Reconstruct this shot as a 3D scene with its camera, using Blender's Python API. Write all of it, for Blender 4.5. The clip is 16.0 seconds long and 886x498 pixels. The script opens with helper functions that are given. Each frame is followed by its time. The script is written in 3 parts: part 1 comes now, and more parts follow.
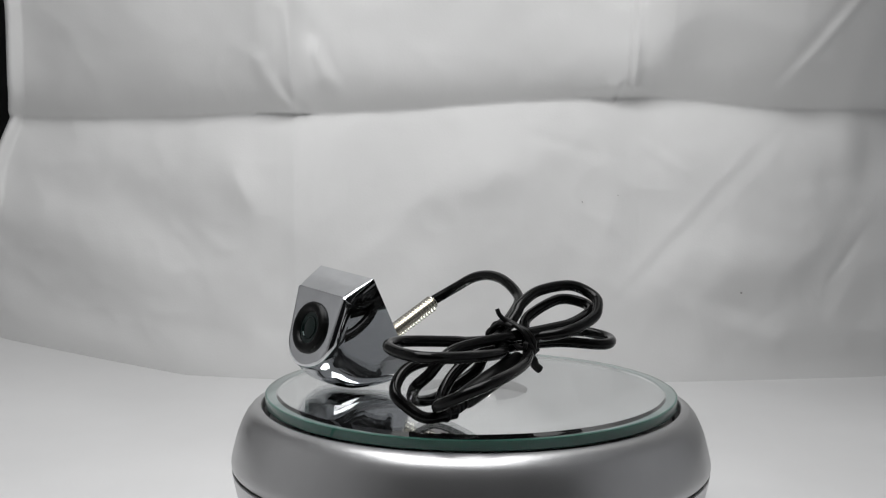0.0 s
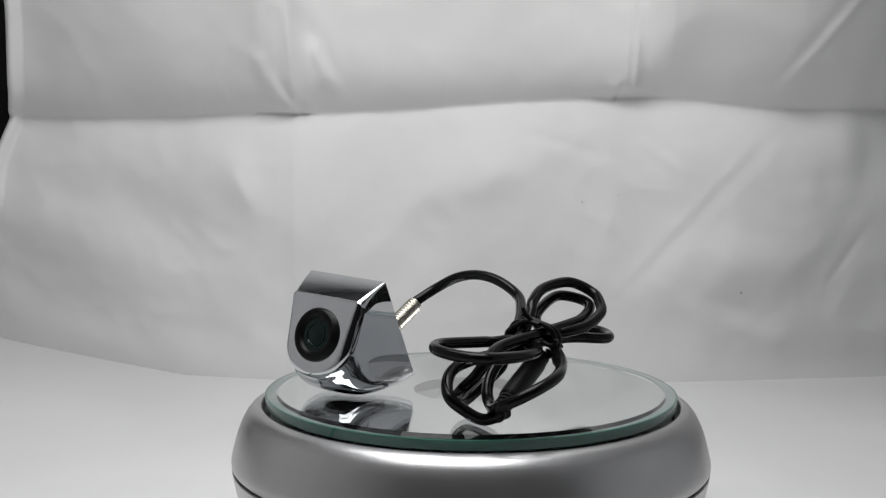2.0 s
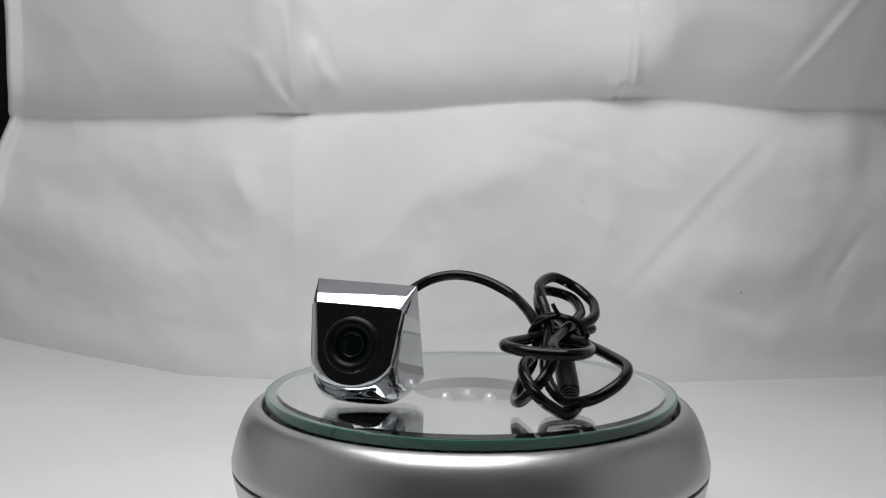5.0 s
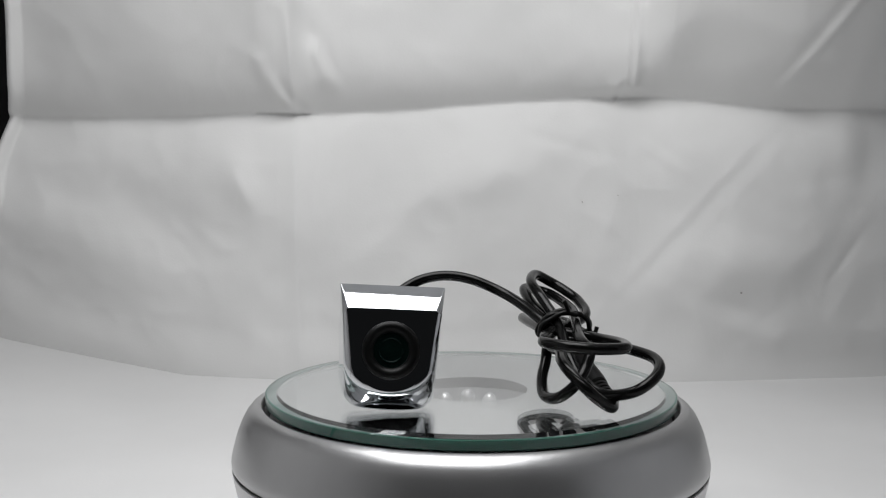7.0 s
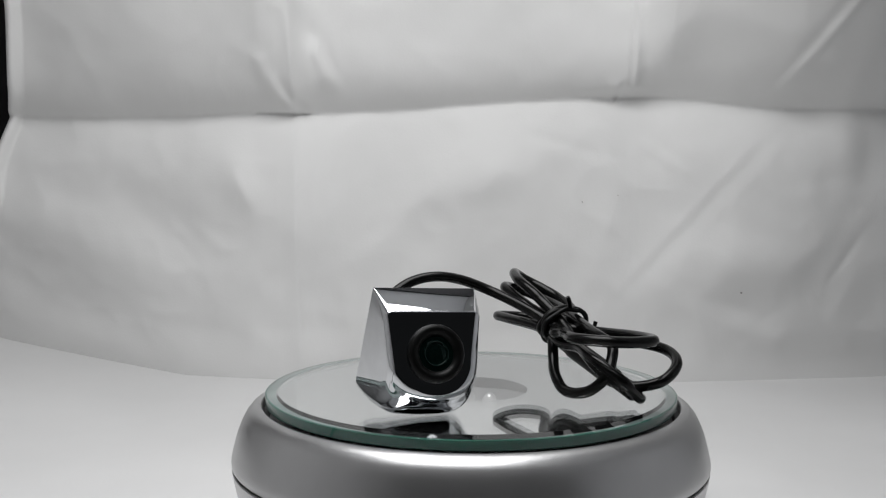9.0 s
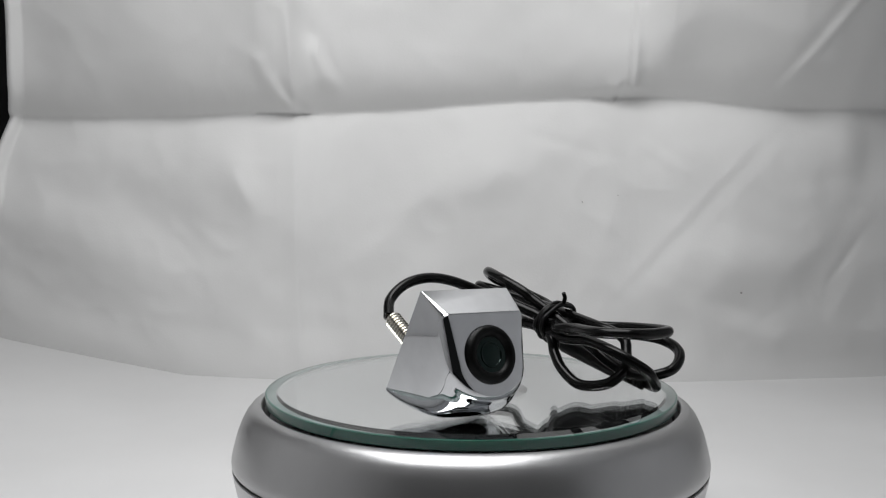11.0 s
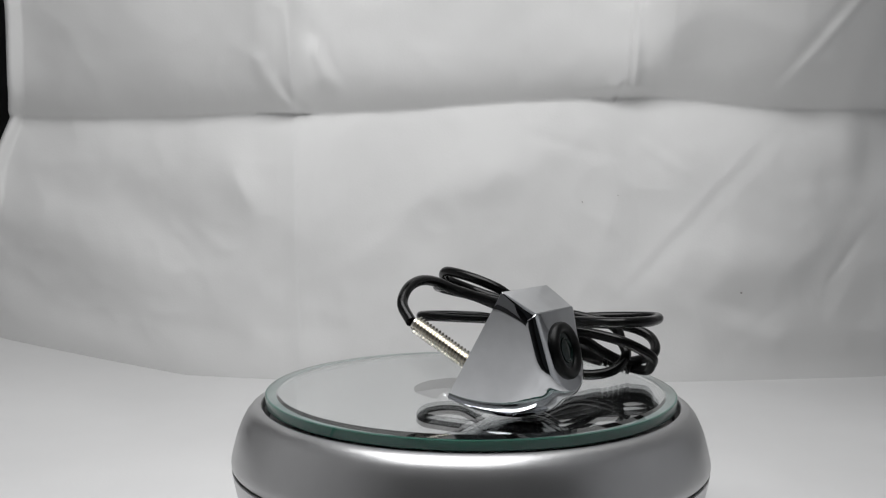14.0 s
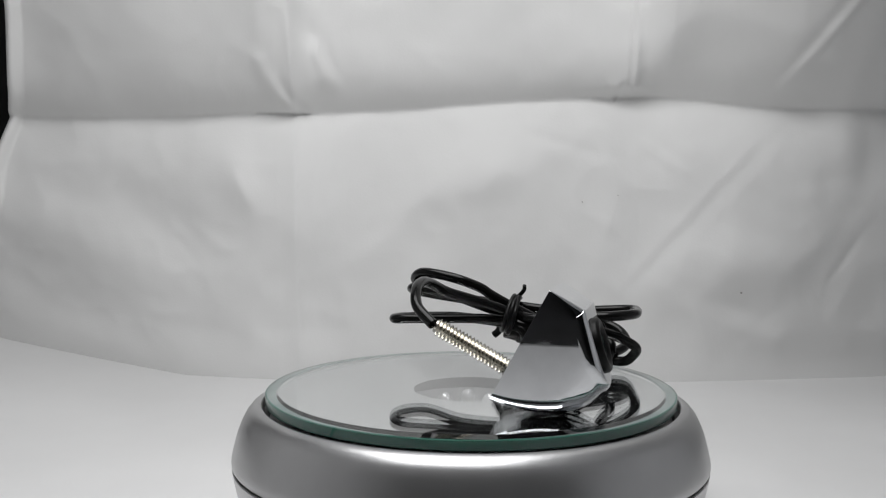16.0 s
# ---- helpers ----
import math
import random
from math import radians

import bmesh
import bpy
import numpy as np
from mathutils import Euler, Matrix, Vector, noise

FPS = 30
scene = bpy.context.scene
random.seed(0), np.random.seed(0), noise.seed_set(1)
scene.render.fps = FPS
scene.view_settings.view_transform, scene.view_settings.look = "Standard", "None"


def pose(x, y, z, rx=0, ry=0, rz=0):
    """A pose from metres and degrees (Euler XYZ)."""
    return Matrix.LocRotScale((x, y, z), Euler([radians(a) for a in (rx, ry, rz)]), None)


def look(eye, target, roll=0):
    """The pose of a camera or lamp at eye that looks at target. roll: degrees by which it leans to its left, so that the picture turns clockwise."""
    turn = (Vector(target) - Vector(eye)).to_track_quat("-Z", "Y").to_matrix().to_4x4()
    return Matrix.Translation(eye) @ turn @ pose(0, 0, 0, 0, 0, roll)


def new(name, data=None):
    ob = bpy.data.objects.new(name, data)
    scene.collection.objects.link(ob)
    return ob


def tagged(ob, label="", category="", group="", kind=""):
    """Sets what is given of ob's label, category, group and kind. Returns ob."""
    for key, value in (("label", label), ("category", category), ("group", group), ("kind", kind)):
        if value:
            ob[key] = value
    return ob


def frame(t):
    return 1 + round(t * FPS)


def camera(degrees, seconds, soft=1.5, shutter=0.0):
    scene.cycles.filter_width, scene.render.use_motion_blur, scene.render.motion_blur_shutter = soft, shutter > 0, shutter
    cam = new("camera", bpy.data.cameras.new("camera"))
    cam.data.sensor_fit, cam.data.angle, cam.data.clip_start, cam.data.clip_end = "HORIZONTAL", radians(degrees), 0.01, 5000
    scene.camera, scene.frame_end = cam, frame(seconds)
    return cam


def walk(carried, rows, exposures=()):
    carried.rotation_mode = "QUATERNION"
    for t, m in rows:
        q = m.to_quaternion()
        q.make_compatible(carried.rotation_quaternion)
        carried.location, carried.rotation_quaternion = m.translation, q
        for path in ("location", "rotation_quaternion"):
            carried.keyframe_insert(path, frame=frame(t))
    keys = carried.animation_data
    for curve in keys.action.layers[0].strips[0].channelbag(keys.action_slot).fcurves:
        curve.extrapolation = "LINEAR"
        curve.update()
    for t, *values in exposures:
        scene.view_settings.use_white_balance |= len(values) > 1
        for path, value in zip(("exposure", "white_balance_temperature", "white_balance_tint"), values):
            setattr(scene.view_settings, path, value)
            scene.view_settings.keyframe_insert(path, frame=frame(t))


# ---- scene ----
SECONDS = 16.0
cam = camera(39.8, SECONDS, soft=1.2)
EYE = Vector((0.0, -0.3862, 0.1331))
AIM = EYE + Vector((-0.0232, 0.9947, -0.09996))
walk(cam, [(0.0, look(EYE, AIM, 0.23)), (SECONDS, look(EYE, AIM, 0.23))], [(0.0, 0.0), (SECONDS, 0.0)])

# ---- light: the lamp panel in the roof of the light tent, a dim room in front ----
world = bpy.data.worlds.new("dim_room")
scene.world = world
world.use_nodes = True
world.node_tree.nodes["Background"].inputs["Color"].default_value = (0.9, 0.95, 1.0, 1)
world.node_tree.nodes["Background"].inputs["Strength"].default_value = 0.008


def area_lamp(name, at, to, width, depth, watts, colour):
    data = bpy.data.lights.new(name, "AREA")
    data.shape, data.size, data.size_y, data.energy, data.color = "RECTANGLE", width, depth, watts, colour
    ob = new(name, data)
    ob.matrix_world = look(at, to)
    return ob


area_lamp("roof_lamp", (-0.045, -0.045, 0.40), (-0.045, -0.041, 0.0), 0.27, 0.286, 1.40, (1.0, 0.999, 1.0))

# ---- materials ----


def material(name):
    m = bpy.data.materials.new(name)
    m.use_nodes = True
    nodes, links = m.node_tree.nodes, m.node_tree.links
    return m, nodes, links, nodes["Principled BSDF"]


def add_noise(nodes, links, scale, detail=4.0, stretch=(1, 1, 1)):
    co = nodes.new("ShaderNodeTexCoord")
    mp = nodes.new("ShaderNodeMapping")
    mp.inputs["Scale"].default_value = stretch
    n = nodes.new("ShaderNodeTexNoise")
    n.inputs["Scale"].default_value, n.inputs["Detail"].default_value = scale, detail
    links.new(co.outputs["Object"], mp.inputs["Vector"])
    links.new(mp.outputs["Vector"], n.inputs["Vector"])
    return n


def ramp(nodes, links, source, a, b, low=0.3, high=0.7):
    r = nodes.new("ShaderNodeValToRGB")
    r.color_ramp.elements[0].position, r.color_ramp.elements[1].position = low, high
    r.color_ramp.elements[0].color, r.color_ramp.elements[1].color = (*a, 1), (*b, 1)
    links.new(source, r.inputs["Fac"])
    return r


def surface(name, a, b, rough=(0.4, 0.5), metal=0.0, scale=60.0, bump=0.0, bump_scale=400.0, bump_depth=0.0003, stretch=(1, 1, 1)):
    """A surface whose colour and roughness wander between two values, with a fine relief."""
    m, nodes, links, bsdf = material(name)
    n = add_noise(nodes, links, scale, 5.0, stretch)
    links.new(ramp(nodes, links, n.outputs["Fac"], a, b).outputs["Color"], bsdf.inputs["Base Color"])
    mr = nodes.new("ShaderNodeMapRange")
    mr.inputs["To Min"].default_value, mr.inputs["To Max"].default_value = rough
    links.new(n.outputs["Fac"], mr.inputs["Value"])
    links.new(mr.outputs["Result"], bsdf.inputs["Roughness"])
    bsdf.inputs["Metallic"].default_value = metal
    if bump:
        n2 = add_noise(nodes, links, bump_scale, 3.0)
        bp = nodes.new("ShaderNodeBump")
        bp.inputs["Strength"].default_value, bp.inputs["Distance"].default_value = bump, bump_depth
        links.new(n2.outputs["Fac"], bp.inputs["Height"])
        links.new(bp.outputs["Normal"], bsdf.inputs["Normal"])
    return m


CLOTH = surface("white_cloth", (0.74, 0.74, 0.735), (0.80, 0.80, 0.795), (0.75, 0.9), 0, 9.0, 0.25, 900.0, 0.0002)
TABLE = surface("white_sheet", (0.68, 0.68, 0.68), (0.73, 0.73, 0.73), (0.7, 0.85), 0, 11.0, 0.25, 700.0, 0.0002)
DIM_TENT = surface("dimmed_tent_fabric", (0.48, 0.48, 0.485), (0.54, 0.54, 0.545), (0.8, 0.9), 0, 6.0)
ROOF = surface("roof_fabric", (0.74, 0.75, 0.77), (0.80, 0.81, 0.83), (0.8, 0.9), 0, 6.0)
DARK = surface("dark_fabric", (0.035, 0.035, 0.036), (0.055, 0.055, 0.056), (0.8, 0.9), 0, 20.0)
ROOF_STRIP = surface("grey_roof_strip", (0.10, 0.10, 0.105), (0.14, 0.14, 0.145), (0.8, 0.9), 0, 40.0)
SILVER = surface("satin_silver_paint", (0.46, 0.46, 0.465), (0.52, 0.52, 0.525), (0.28, 0.34), 0.88, 40.0, 0.32, 2600.0, 0.0001)
GAP = surface("black_gap_plastic", (0.01, 0.01, 0.01), (0.02, 0.02, 0.02), (0.5, 0.6), 0, 60.0)
CHROME = surface("polished_chrome", (0.66, 0.67, 0.69), (0.72, 0.73, 0.75), (0.006, 0.045), 1.0, 170.0, 0.012, 90.0, 0.00025)
NICKEL = surface("nickel_thread", (0.66, 0.63, 0.55), (0.78, 0.75, 0.68), (0.14, 0.24), 1.0, 300.0)
RUBBER = surface("black_cable_sheath", (0.0025, 0.0025, 0.0025), (0.005, 0.005, 0.005), (0.13, 0.22), 0, 120.0, 0.05, 1500.0, 0.0002)
PLASTIC = surface("black_moulded_plastic", (0.003, 0.003, 0.003), (0.006, 0.006, 0.006), (0.3, 0.42), 0, 200.0, 0.1, 1800.0, 0.0002)
SILVERING = surface("mirror_silvering", (0.80, 0.81, 0.815), (0.84, 0.85, 0.855), (0.0, 0.015), 1.0, 30.0)
for m in (RUBBER, PLASTIC):
    m.node_tree.nodes["Principled BSDF"].inputs["Specular IOR Level"].default_value = 0.2
WELL = surface("grey_well", (0.42, 0.42, 0.425), (0.48, 0.48, 0.485), (0.5, 0.6), 0, 40.0)


def glass(name, colour, rough=0.0, ior=1.5):
    m, nodes, links, bsdf = material(name)
    bsdf.inputs["Base Color"].default_value = (*colour, 1)
    bsdf.inputs["Transmission Weight"].default_value = 1.0
    bsdf.inputs["Roughness"].default_value, bsdf.inputs["IOR"].default_value = rough, ior
    return m


PLATE_GLASS = glass("plate_glass", (0.975, 0.985, 0.985))


def add_dust(m, amount):
    """A thin film of pale dust over a clear surface."""
    nodes, links = m.node_tree.nodes, m.node_tree.links
    film = nodes.new("ShaderNodeBsdfDiffuse")
    film.inputs["Color"].default_value = (0.75, 0.78, 0.80, 1)
    n = add_noise(nodes, links, 70.0, 6.0)
    mr = nodes.new("ShaderNodeMapRange")
    mr.inputs["To Min"].default_value, mr.inputs["To Max"].default_value = amount * 0.5, amount * 1.5
    mix = nodes.new("ShaderNodeMixShader")
    links.new(n.outputs["Fac"], mr.inputs["Value"])
    links.new(mr.outputs["Result"], mix.inputs["Fac"])
    links.new(nodes["Principled BSDF"].outputs["BSDF"], mix.inputs[1])
    links.new(film.outputs["BSDF"], mix.inputs[2])
    links.new(mix.outputs["Shader"], nodes["Material Output"].inputs["Surface"])


add_dust(PLATE_GLASS, 0.004)
EDGE_GLASS = surface("green_edge_glass", (0.018, 0.092, 0.068), (0.024, 0.108, 0.082), (0.03, 0.07), 0, 30.0)


def clear_bead(name):
    """Water-clear epoxy, half of it too thin to bend the light."""
    m, nodes, links, bsdf = material(name)
    bsdf.inputs["Base Color"].default_value, bsdf.inputs["Transmission Weight"].default_value = (0.97, 0.975, 0.98, 1), 1.0
    bsdf.inputs["Roughness"].default_value, bsdf.inputs["IOR"].default_value = 0.0, 1.46
    clear, mix = nodes.new("ShaderNodeBsdfTransparent"), nodes.new("ShaderNodeMixShader")
    clear.inputs["Color"].default_value = (0.96, 0.965, 0.97, 1)
    mix.inputs["Fac"].default_value = 0.5
    links.new(clear.outputs["BSDF"], mix.inputs[1])
    links.new(bsdf.outputs["BSDF"], mix.inputs[2])
    shine, top, rim = nodes.new("ShaderNodeBsdfGlossy"), nodes.new("ShaderNodeMixShader"), nodes.new("ShaderNodeLayerWeight")
    shine.inputs["Color"].default_value, shine.inputs["Roughness"].default_value = (0.98, 0.98, 0.98, 1), 0.04
    rim.inputs["Blend"].default_value = 0.55
    links.new(rim.outputs["Facing"], top.inputs["Fac"])
    links.new(mix.outputs["Shader"], top.inputs[1])
    links.new(shine.outputs["BSDF"], top.inputs[2])
    links.new(top.outputs["Shader"], nodes["Material Output"].inputs["Surface"])
    return m


BEVEL_BACK = surface("bevel_backing", (0.115, 0.145, 0.140), (0.15, 0.18, 0.175), (0.3, 0.45), 0, 90.0)
LED_GLASS = clear_bead("led_epoxy")
LINT = surface("grey_lint", (0.22, 0.21, 0.20), (0.34, 0.33, 0.32), (0.8, 0.9), 0, 900.0)
BLACK = surface("dull_black_plastic", (0.0018, 0.0019, 0.0019), (0.003, 0.0032, 0.0032), (0.34, 0.44), 0, 200.0, 0.06, 1800.0, 0.0002)
BLACK.node_tree.nodes["Principled BSDF"].inputs["Specular IOR Level"].default_value = 0.16
LENS_GLASS = surface("coated_lens_glass", (0.001, 0.004, 0.0035), (0.002, 0.006, 0.005), (0.02, 0.04), 0, 60.0)
LENS_GLASS.node_tree.nodes["Principled BSDF"].inputs["Specular Tint"].default_value = (0.75, 1.0, 0.95, 1)
LENS_GLASS.node_tree.nodes["Principled BSDF"].inputs["Specular IOR Level"].default_value = 0.32


def add_smudges(m, scale, low, high):
    """Finger marks: patches where the polish is dulled."""
    nodes, links = m.node_tree.nodes, m.node_tree.links
    n = add_noise(nodes, links, scale, 6.0, (1.0, 1.0, 1.6))
    mr = nodes.new("ShaderNodeMapRange")
    mr.inputs["From Min"].default_value, mr.inputs["From Max"].default_value = 0.5, 0.72
    mr.inputs["To Min"].default_value, mr.inputs["To Max"].default_value = low, high
    links.new(n.outputs["Fac"], mr.inputs["Value"])
    links.new(mr.outputs["Result"], nodes["Principled BSDF"].inputs["Roughness"])


add_smudges(CHROME, 150.0, 0.010, 0.06)

# ---- mesh helpers ----


def mesh_of(name, verts, faces, mat, smooth=True):
    me = bpy.data.meshes.new(name)
    me.from_pydata([tuple(v) for v in verts], [], faces)
    bm = bmesh.new()
    bm.from_mesh(me)
    bmesh.ops.recalc_face_normals(bm, faces=bm.faces)
    bm.to_mesh(me)
    bm.free()
    for p in me.polygons:
        p.use_smooth = smooth
    me.materials.append(mat)
    return me


def part(name, me, parent, label=""):
    ob = new(name, me)
    ob.parent = parent
    return tagged(ob, label) if label else ob


def sharp(me, degrees=35):
    bm = bmesh.new()
    bm.from_mesh(me)
    for e in bm.edges:
        if len(e.link_faces) == 2 and e.calc_face_angle(0) > radians(degrees):
            e.smooth = False
    bm.to_mesh(me)
    bm.free()
    return me


def lathe(name, profile, mat, steps=96, closed=False, angle=35):
    """A turned form: (radius, height) pairs round the z axis."""
    verts, faces, n = [], [], len(profile)
    for i in range(steps):
        a = 2 * math.pi * i / steps
        verts += [(r * math.cos(a), r * math.sin(a), z) for r, z in profile]
    for i in range(steps):
        j = (i + 1) % steps
        for k in range(n if closed else n - 1):
            q = (k + 1) % n
            faces.append((i * n + k, j * n + k, j * n + q, i * n + q))
    me = mesh_of(name, verts, faces, mat)
    bm = bmesh.new()
    bm.from_mesh(me)
    bmesh.ops.remove_doubles(bm, verts=bm.verts, dist=1e-7)
    bmesh.ops.recalc_face_normals(bm, faces=bm.faces)
    bm.to_mesh(me)
    bm.free()
    return sharp(me, angle)


def spline(points, per=12):
    """A smooth line through the points."""
    p = [Vector(q) for q in points]
    p = [p[0] * 2 - p[1]] + p + [p[-1] * 2 - p[-2]]
    line = []
    for i in range(1, len(p) - 2):
        for k in range(per):
            t = k / per
            a, b, c, d = p[i - 1:i + 3]
            line.append(0.5 * (2 * b + (c - a) * t + (2 * a - 5 * b + 4 * c - d) * t * t + (3 * b - a - 3 * c + d) * t ** 3))
    return line + [p[-2]]


def tube(name, line, radius, mat, sides=14, rings=None):
    """A round sweep along a line with capped ends. rings: radius factors along it."""
    verts, faces = [], []
    n = len(line)
    tangent = (line[1] - line[0]).normalized()
    side = tangent.orthogonal().normalized()
    for i, p in enumerate(line):
        t = (line[min(i + 1, n - 1)] - line[max(i - 1, 0)]).normalized()
        side = (side - t * side.dot(t)).normalized()
        up = t.cross(side)
        r = radius * (rings[i] if rings else 1.0)
        for k in range(sides):
            a = 2 * math.pi * k / sides
            verts.append(p + (side * math.cos(a) + up * math.sin(a)) * r)
    for i in range(n - 1):
        for k in range(sides):
            q = (k + 1) % sides
            faces.append((i * sides + k, i * sides + q, (i + 1) * sides + q, (i + 1) * sides + k))
    faces.append(tuple(range(sides)))
    faces.append(tuple((n - 1) * sides + k for k in range(sides)))
    return sharp(mesh_of(name, verts, faces, mat), 50)


def box(name, lo, hi, mat):
    (a, b, c), (d, e, f) = lo, hi
    v = [(a, b, c), (d, b, c), (d, e, c), (a, e, c), (a, b, f), (d, b, f), (d, e, f), (a, e, f)]
    return mesh_of(name, v, [(0, 3, 2, 1), (4, 5, 6, 7), (0, 1, 5, 4), (1, 2, 6, 5), (2, 3, 7, 6), (3, 0, 4, 7)], mat, False)


# ---- the light tent ----
TOP = 0.05


def ease(v):
    v = min(1.0, max(0.0, v))
    return v * v * (3 - 2 * v)


def wall_line(x):
    """How far back the hanging sheet meets the table."""
    return 0.2412 + (0.055 * ((-0.10 - x) / 0.19) ** 1.3 if x < -0.10 else 0.016 * (max(0.0, x - 0.10) / 0.12) ** 1.4 + 0.05 * max(0.0, x - 0.09))


def floor_height(x, y):
    """The table sheet lies flat but lifts a little in the rear corner."""
    return 0.115 * max(0.0, -0.152 - max(x, -0.30)) * ease((y - 0.02) / 0.24)


def lean(d, rise, fall):
    """A crease: how far the sheet is set back at the distance d beside its line, steep on one side."""
    return math.exp(-(math.sqrt(d * d + 4e-7) - 0.0006) / (rise if d > 0 else fall))


def dent(x, z, cx, cz, rx, rz, turn=0.0):
    c, s = math.cos(radians(turn)), math.sin(radians(turn))
    dx, dz = x - cx, z - cz
    return math.exp(-((c * dx + s * dz) / rx) ** 2 - ((c * dz - s * dx) / rz) ** 2)


def ridge(x, z, ax, az, bx, bz, width):
    """A loose wrinkle along a line, fading at both ends."""
    ex, ez = bx - ax, bz - az
    length = math.hypot(ex, ez)
    along = ((x - ax) * ex + (z - az) * ez) / length / length
    off = ((x - ax) * ez - (z - az) * ex) / length
    fade = math.exp(-((along - 0.5) / 0.42) ** 4)
    return math.exp(-(off / width) ** 2) * fade


def pocket(x, z, cx, cz, rx, rz, turn=0.0):
    """A slack hollow: the sheet falls back downwards and comes forward again in a short lip."""
    c, s = math.cos(radians(turn)), math.sin(radians(turn))
    dx, dz = x - cx, z - cz
    a, b = (c * dx + s * dz) / rx, (c * dz - s * dx) / rz
    fall = min(1.0, max(0.0, (1 - b) / 2))
    return ease(fall) * (1 - ease((fall - 0.62) / 0.38)) * math.exp(-a ** 4)


def crease(v):
    """A softened fold."""
    return math.sqrt(v * v + 0.005)


def sheet_relief(x, z):
    """How far the sheet stands back from its plane: fold lines, pinches where they cross, wrinkles and dents."""
    across = 0.1300 + 0.0105 * ease((x + 0.27) / 0.18) + 0.0085 * ease((x + 0.09) / 0.17) - 0.006 * ease((x - 0.09) / 0.07)
    y = 0.0150 * lean(z - across, 0.012, 0.022)
    above = max(0.0, z - across)
    y -= 0.21 * above * ease((-0.085 - x) / 0.025) + 0.42 * above * ease((x - 0.080) / 0.02) + 0.24 * z * ease((x - 0.075) / 0.10)
    y -= 0.0085 * lean(x + 0.0915 + 0.02 * (z - 0.14), 0.006, 0.013) * (1.0 if z > across else 0.4)
    y -= 0.0072 * lean(x - 0.0825, 0.0050, 0.015) * (0.05 + 0.95 * ease((z - across) / 0.006))
    y += 0.0011 * math.exp(-((x - 0.0806) / 0.0012) ** 2) * (0.04 + 0.96 * ease((z - across) / 0.006))
    y -= 0.0018 * ridge(x, z, -0.103, 0.160, -0.092, across, 0.0028)
    y += 0.0022 * ridge(x, z, -0.101, 0.158, -0.085, across - 0.004, 0.0030)
    y -= 0.0024 * ridge(x, z, -0.082, 0.180, -0.074, 0.152, 0.004)
    y += 0.0015 * ridge(x, z, 0.0620, across, 0.0740, across - 0.003, 0.0013)
    y += 0.0018 * ridge(x, z, 0.0735, across - 0.003, 0.0775, across + 0.008, 0.0013)
    y -= 0.0022 * dent(x, z, 0.0745, across + 0.004, 0.005, 0.005, 20)
    y -= 0.00040 * ridge(x, z, 0.150, 0.137, 0.070, 0.044, 0.0026)
    y += 0.00036 * ridge(x, z, 0.156, 0.136, 0.076, 0.043, 0.0030)
    y -= 0.00020 * ridge(x, z, 0.160, 0.130, 0.108, 0.070, 0.0022)
    y -= 0.0008 * ridge(x, z, 0.190, 0.211, 0.151, 0.153, 0.0024)
    y += 0.0006 * ridge(x, z, 0.185, 0.211, 0.146, 0.153, 0.0028)
    y += 0.0015 * ridge(x, z, -0.0925, 0.197, -0.0715, 0.156, 0.0050)
    y -= 0.0012 * ridge(x, z, -0.0840, 0.176, -0.0670, 0.150, 0.0038)
    y -= 0.0014 * ridge(x, z, -0.1100, 0.172, -0.0990, 0.143, 0.0040)
    y += 0.0030 * pocket(x, z, 0.134, 0.052, 0.030, 0.020, -20)
    y += 0.0026 * pocket(x, z, -0.215, 0.042, 0.050, 0.030, -10)
    y += 0.0020 * pocket(x, z, 0.188, 0.118, 0.014, 0.022, 0)
    y -= 0.0004 * ridge(x, z, -0.152, 0.086, -0.126, 0.068, 0.0040)
    y += 0.0003 * ridge(x, z, -0.158, 0.078, -0.140, 0.058, 0.0030)
    y -= 0.0006 * ridge(x, z, -0.124, 0.112, -0.112, 0.090, 0.0030)
    y += 0.0007 * ridge(x, z, 0.020, 0.132, 0.074, 0.118, 0.0040)
    y -= 0.0008 * ridge(x, z, 0.084, 0.128, 0.112, 0.108, 0.0030)
    y += 0.0007 * ridge(x, z, 0.200, 0.081, 0.182, 0.052, 0.0028)
    y -= 0.0055 * dent(x, z, 0.130, 0.062, 0.035, 0.020, 10)
    y -= 0.0052 * dent(x, z, 0.187, 0.132, 0.013, 0.026, 0)
    y += 0.0055 * dent(x, z, -0.160, 0.080, 0.028, 0.020, -25)
    y -= 0.0044 * dent(x, z, -0.118, 0.102, 0.010, 0.020, 25)
    y -= 0.0055 * dent(x, z, 0.005, 0.108, 0.034, 0.016, 15)
    y -= 0.0044 * dent(x, z, -0.225, 0.075, 0.040, 0.018, -15)
    y += 0.0036 * dent(x, z, -0.085, 0.045, 0.030, 0.026, 0)
    y -= 0.0016 * ridge(x, z, -0.096, 0.200, -0.082, 0.150, 0.005)
    v = Vector((x * 11, z * 11, 3.1))
    y += 0.0042 * crease(noise.noise(v)) + 0.0029 * crease(noise.noise(v * 2.1)) + 0.0010 * crease(noise.noise(v * 4.3)) + 0.0002 * noise.noise(v * 8.7)
    return y * ease(z / 0.03) + (0.0012 + 0.005 * ease((-0.09 - x) / 0.08)) * (max(0.0, 1 - z / 0.06) ** 2 - 1)


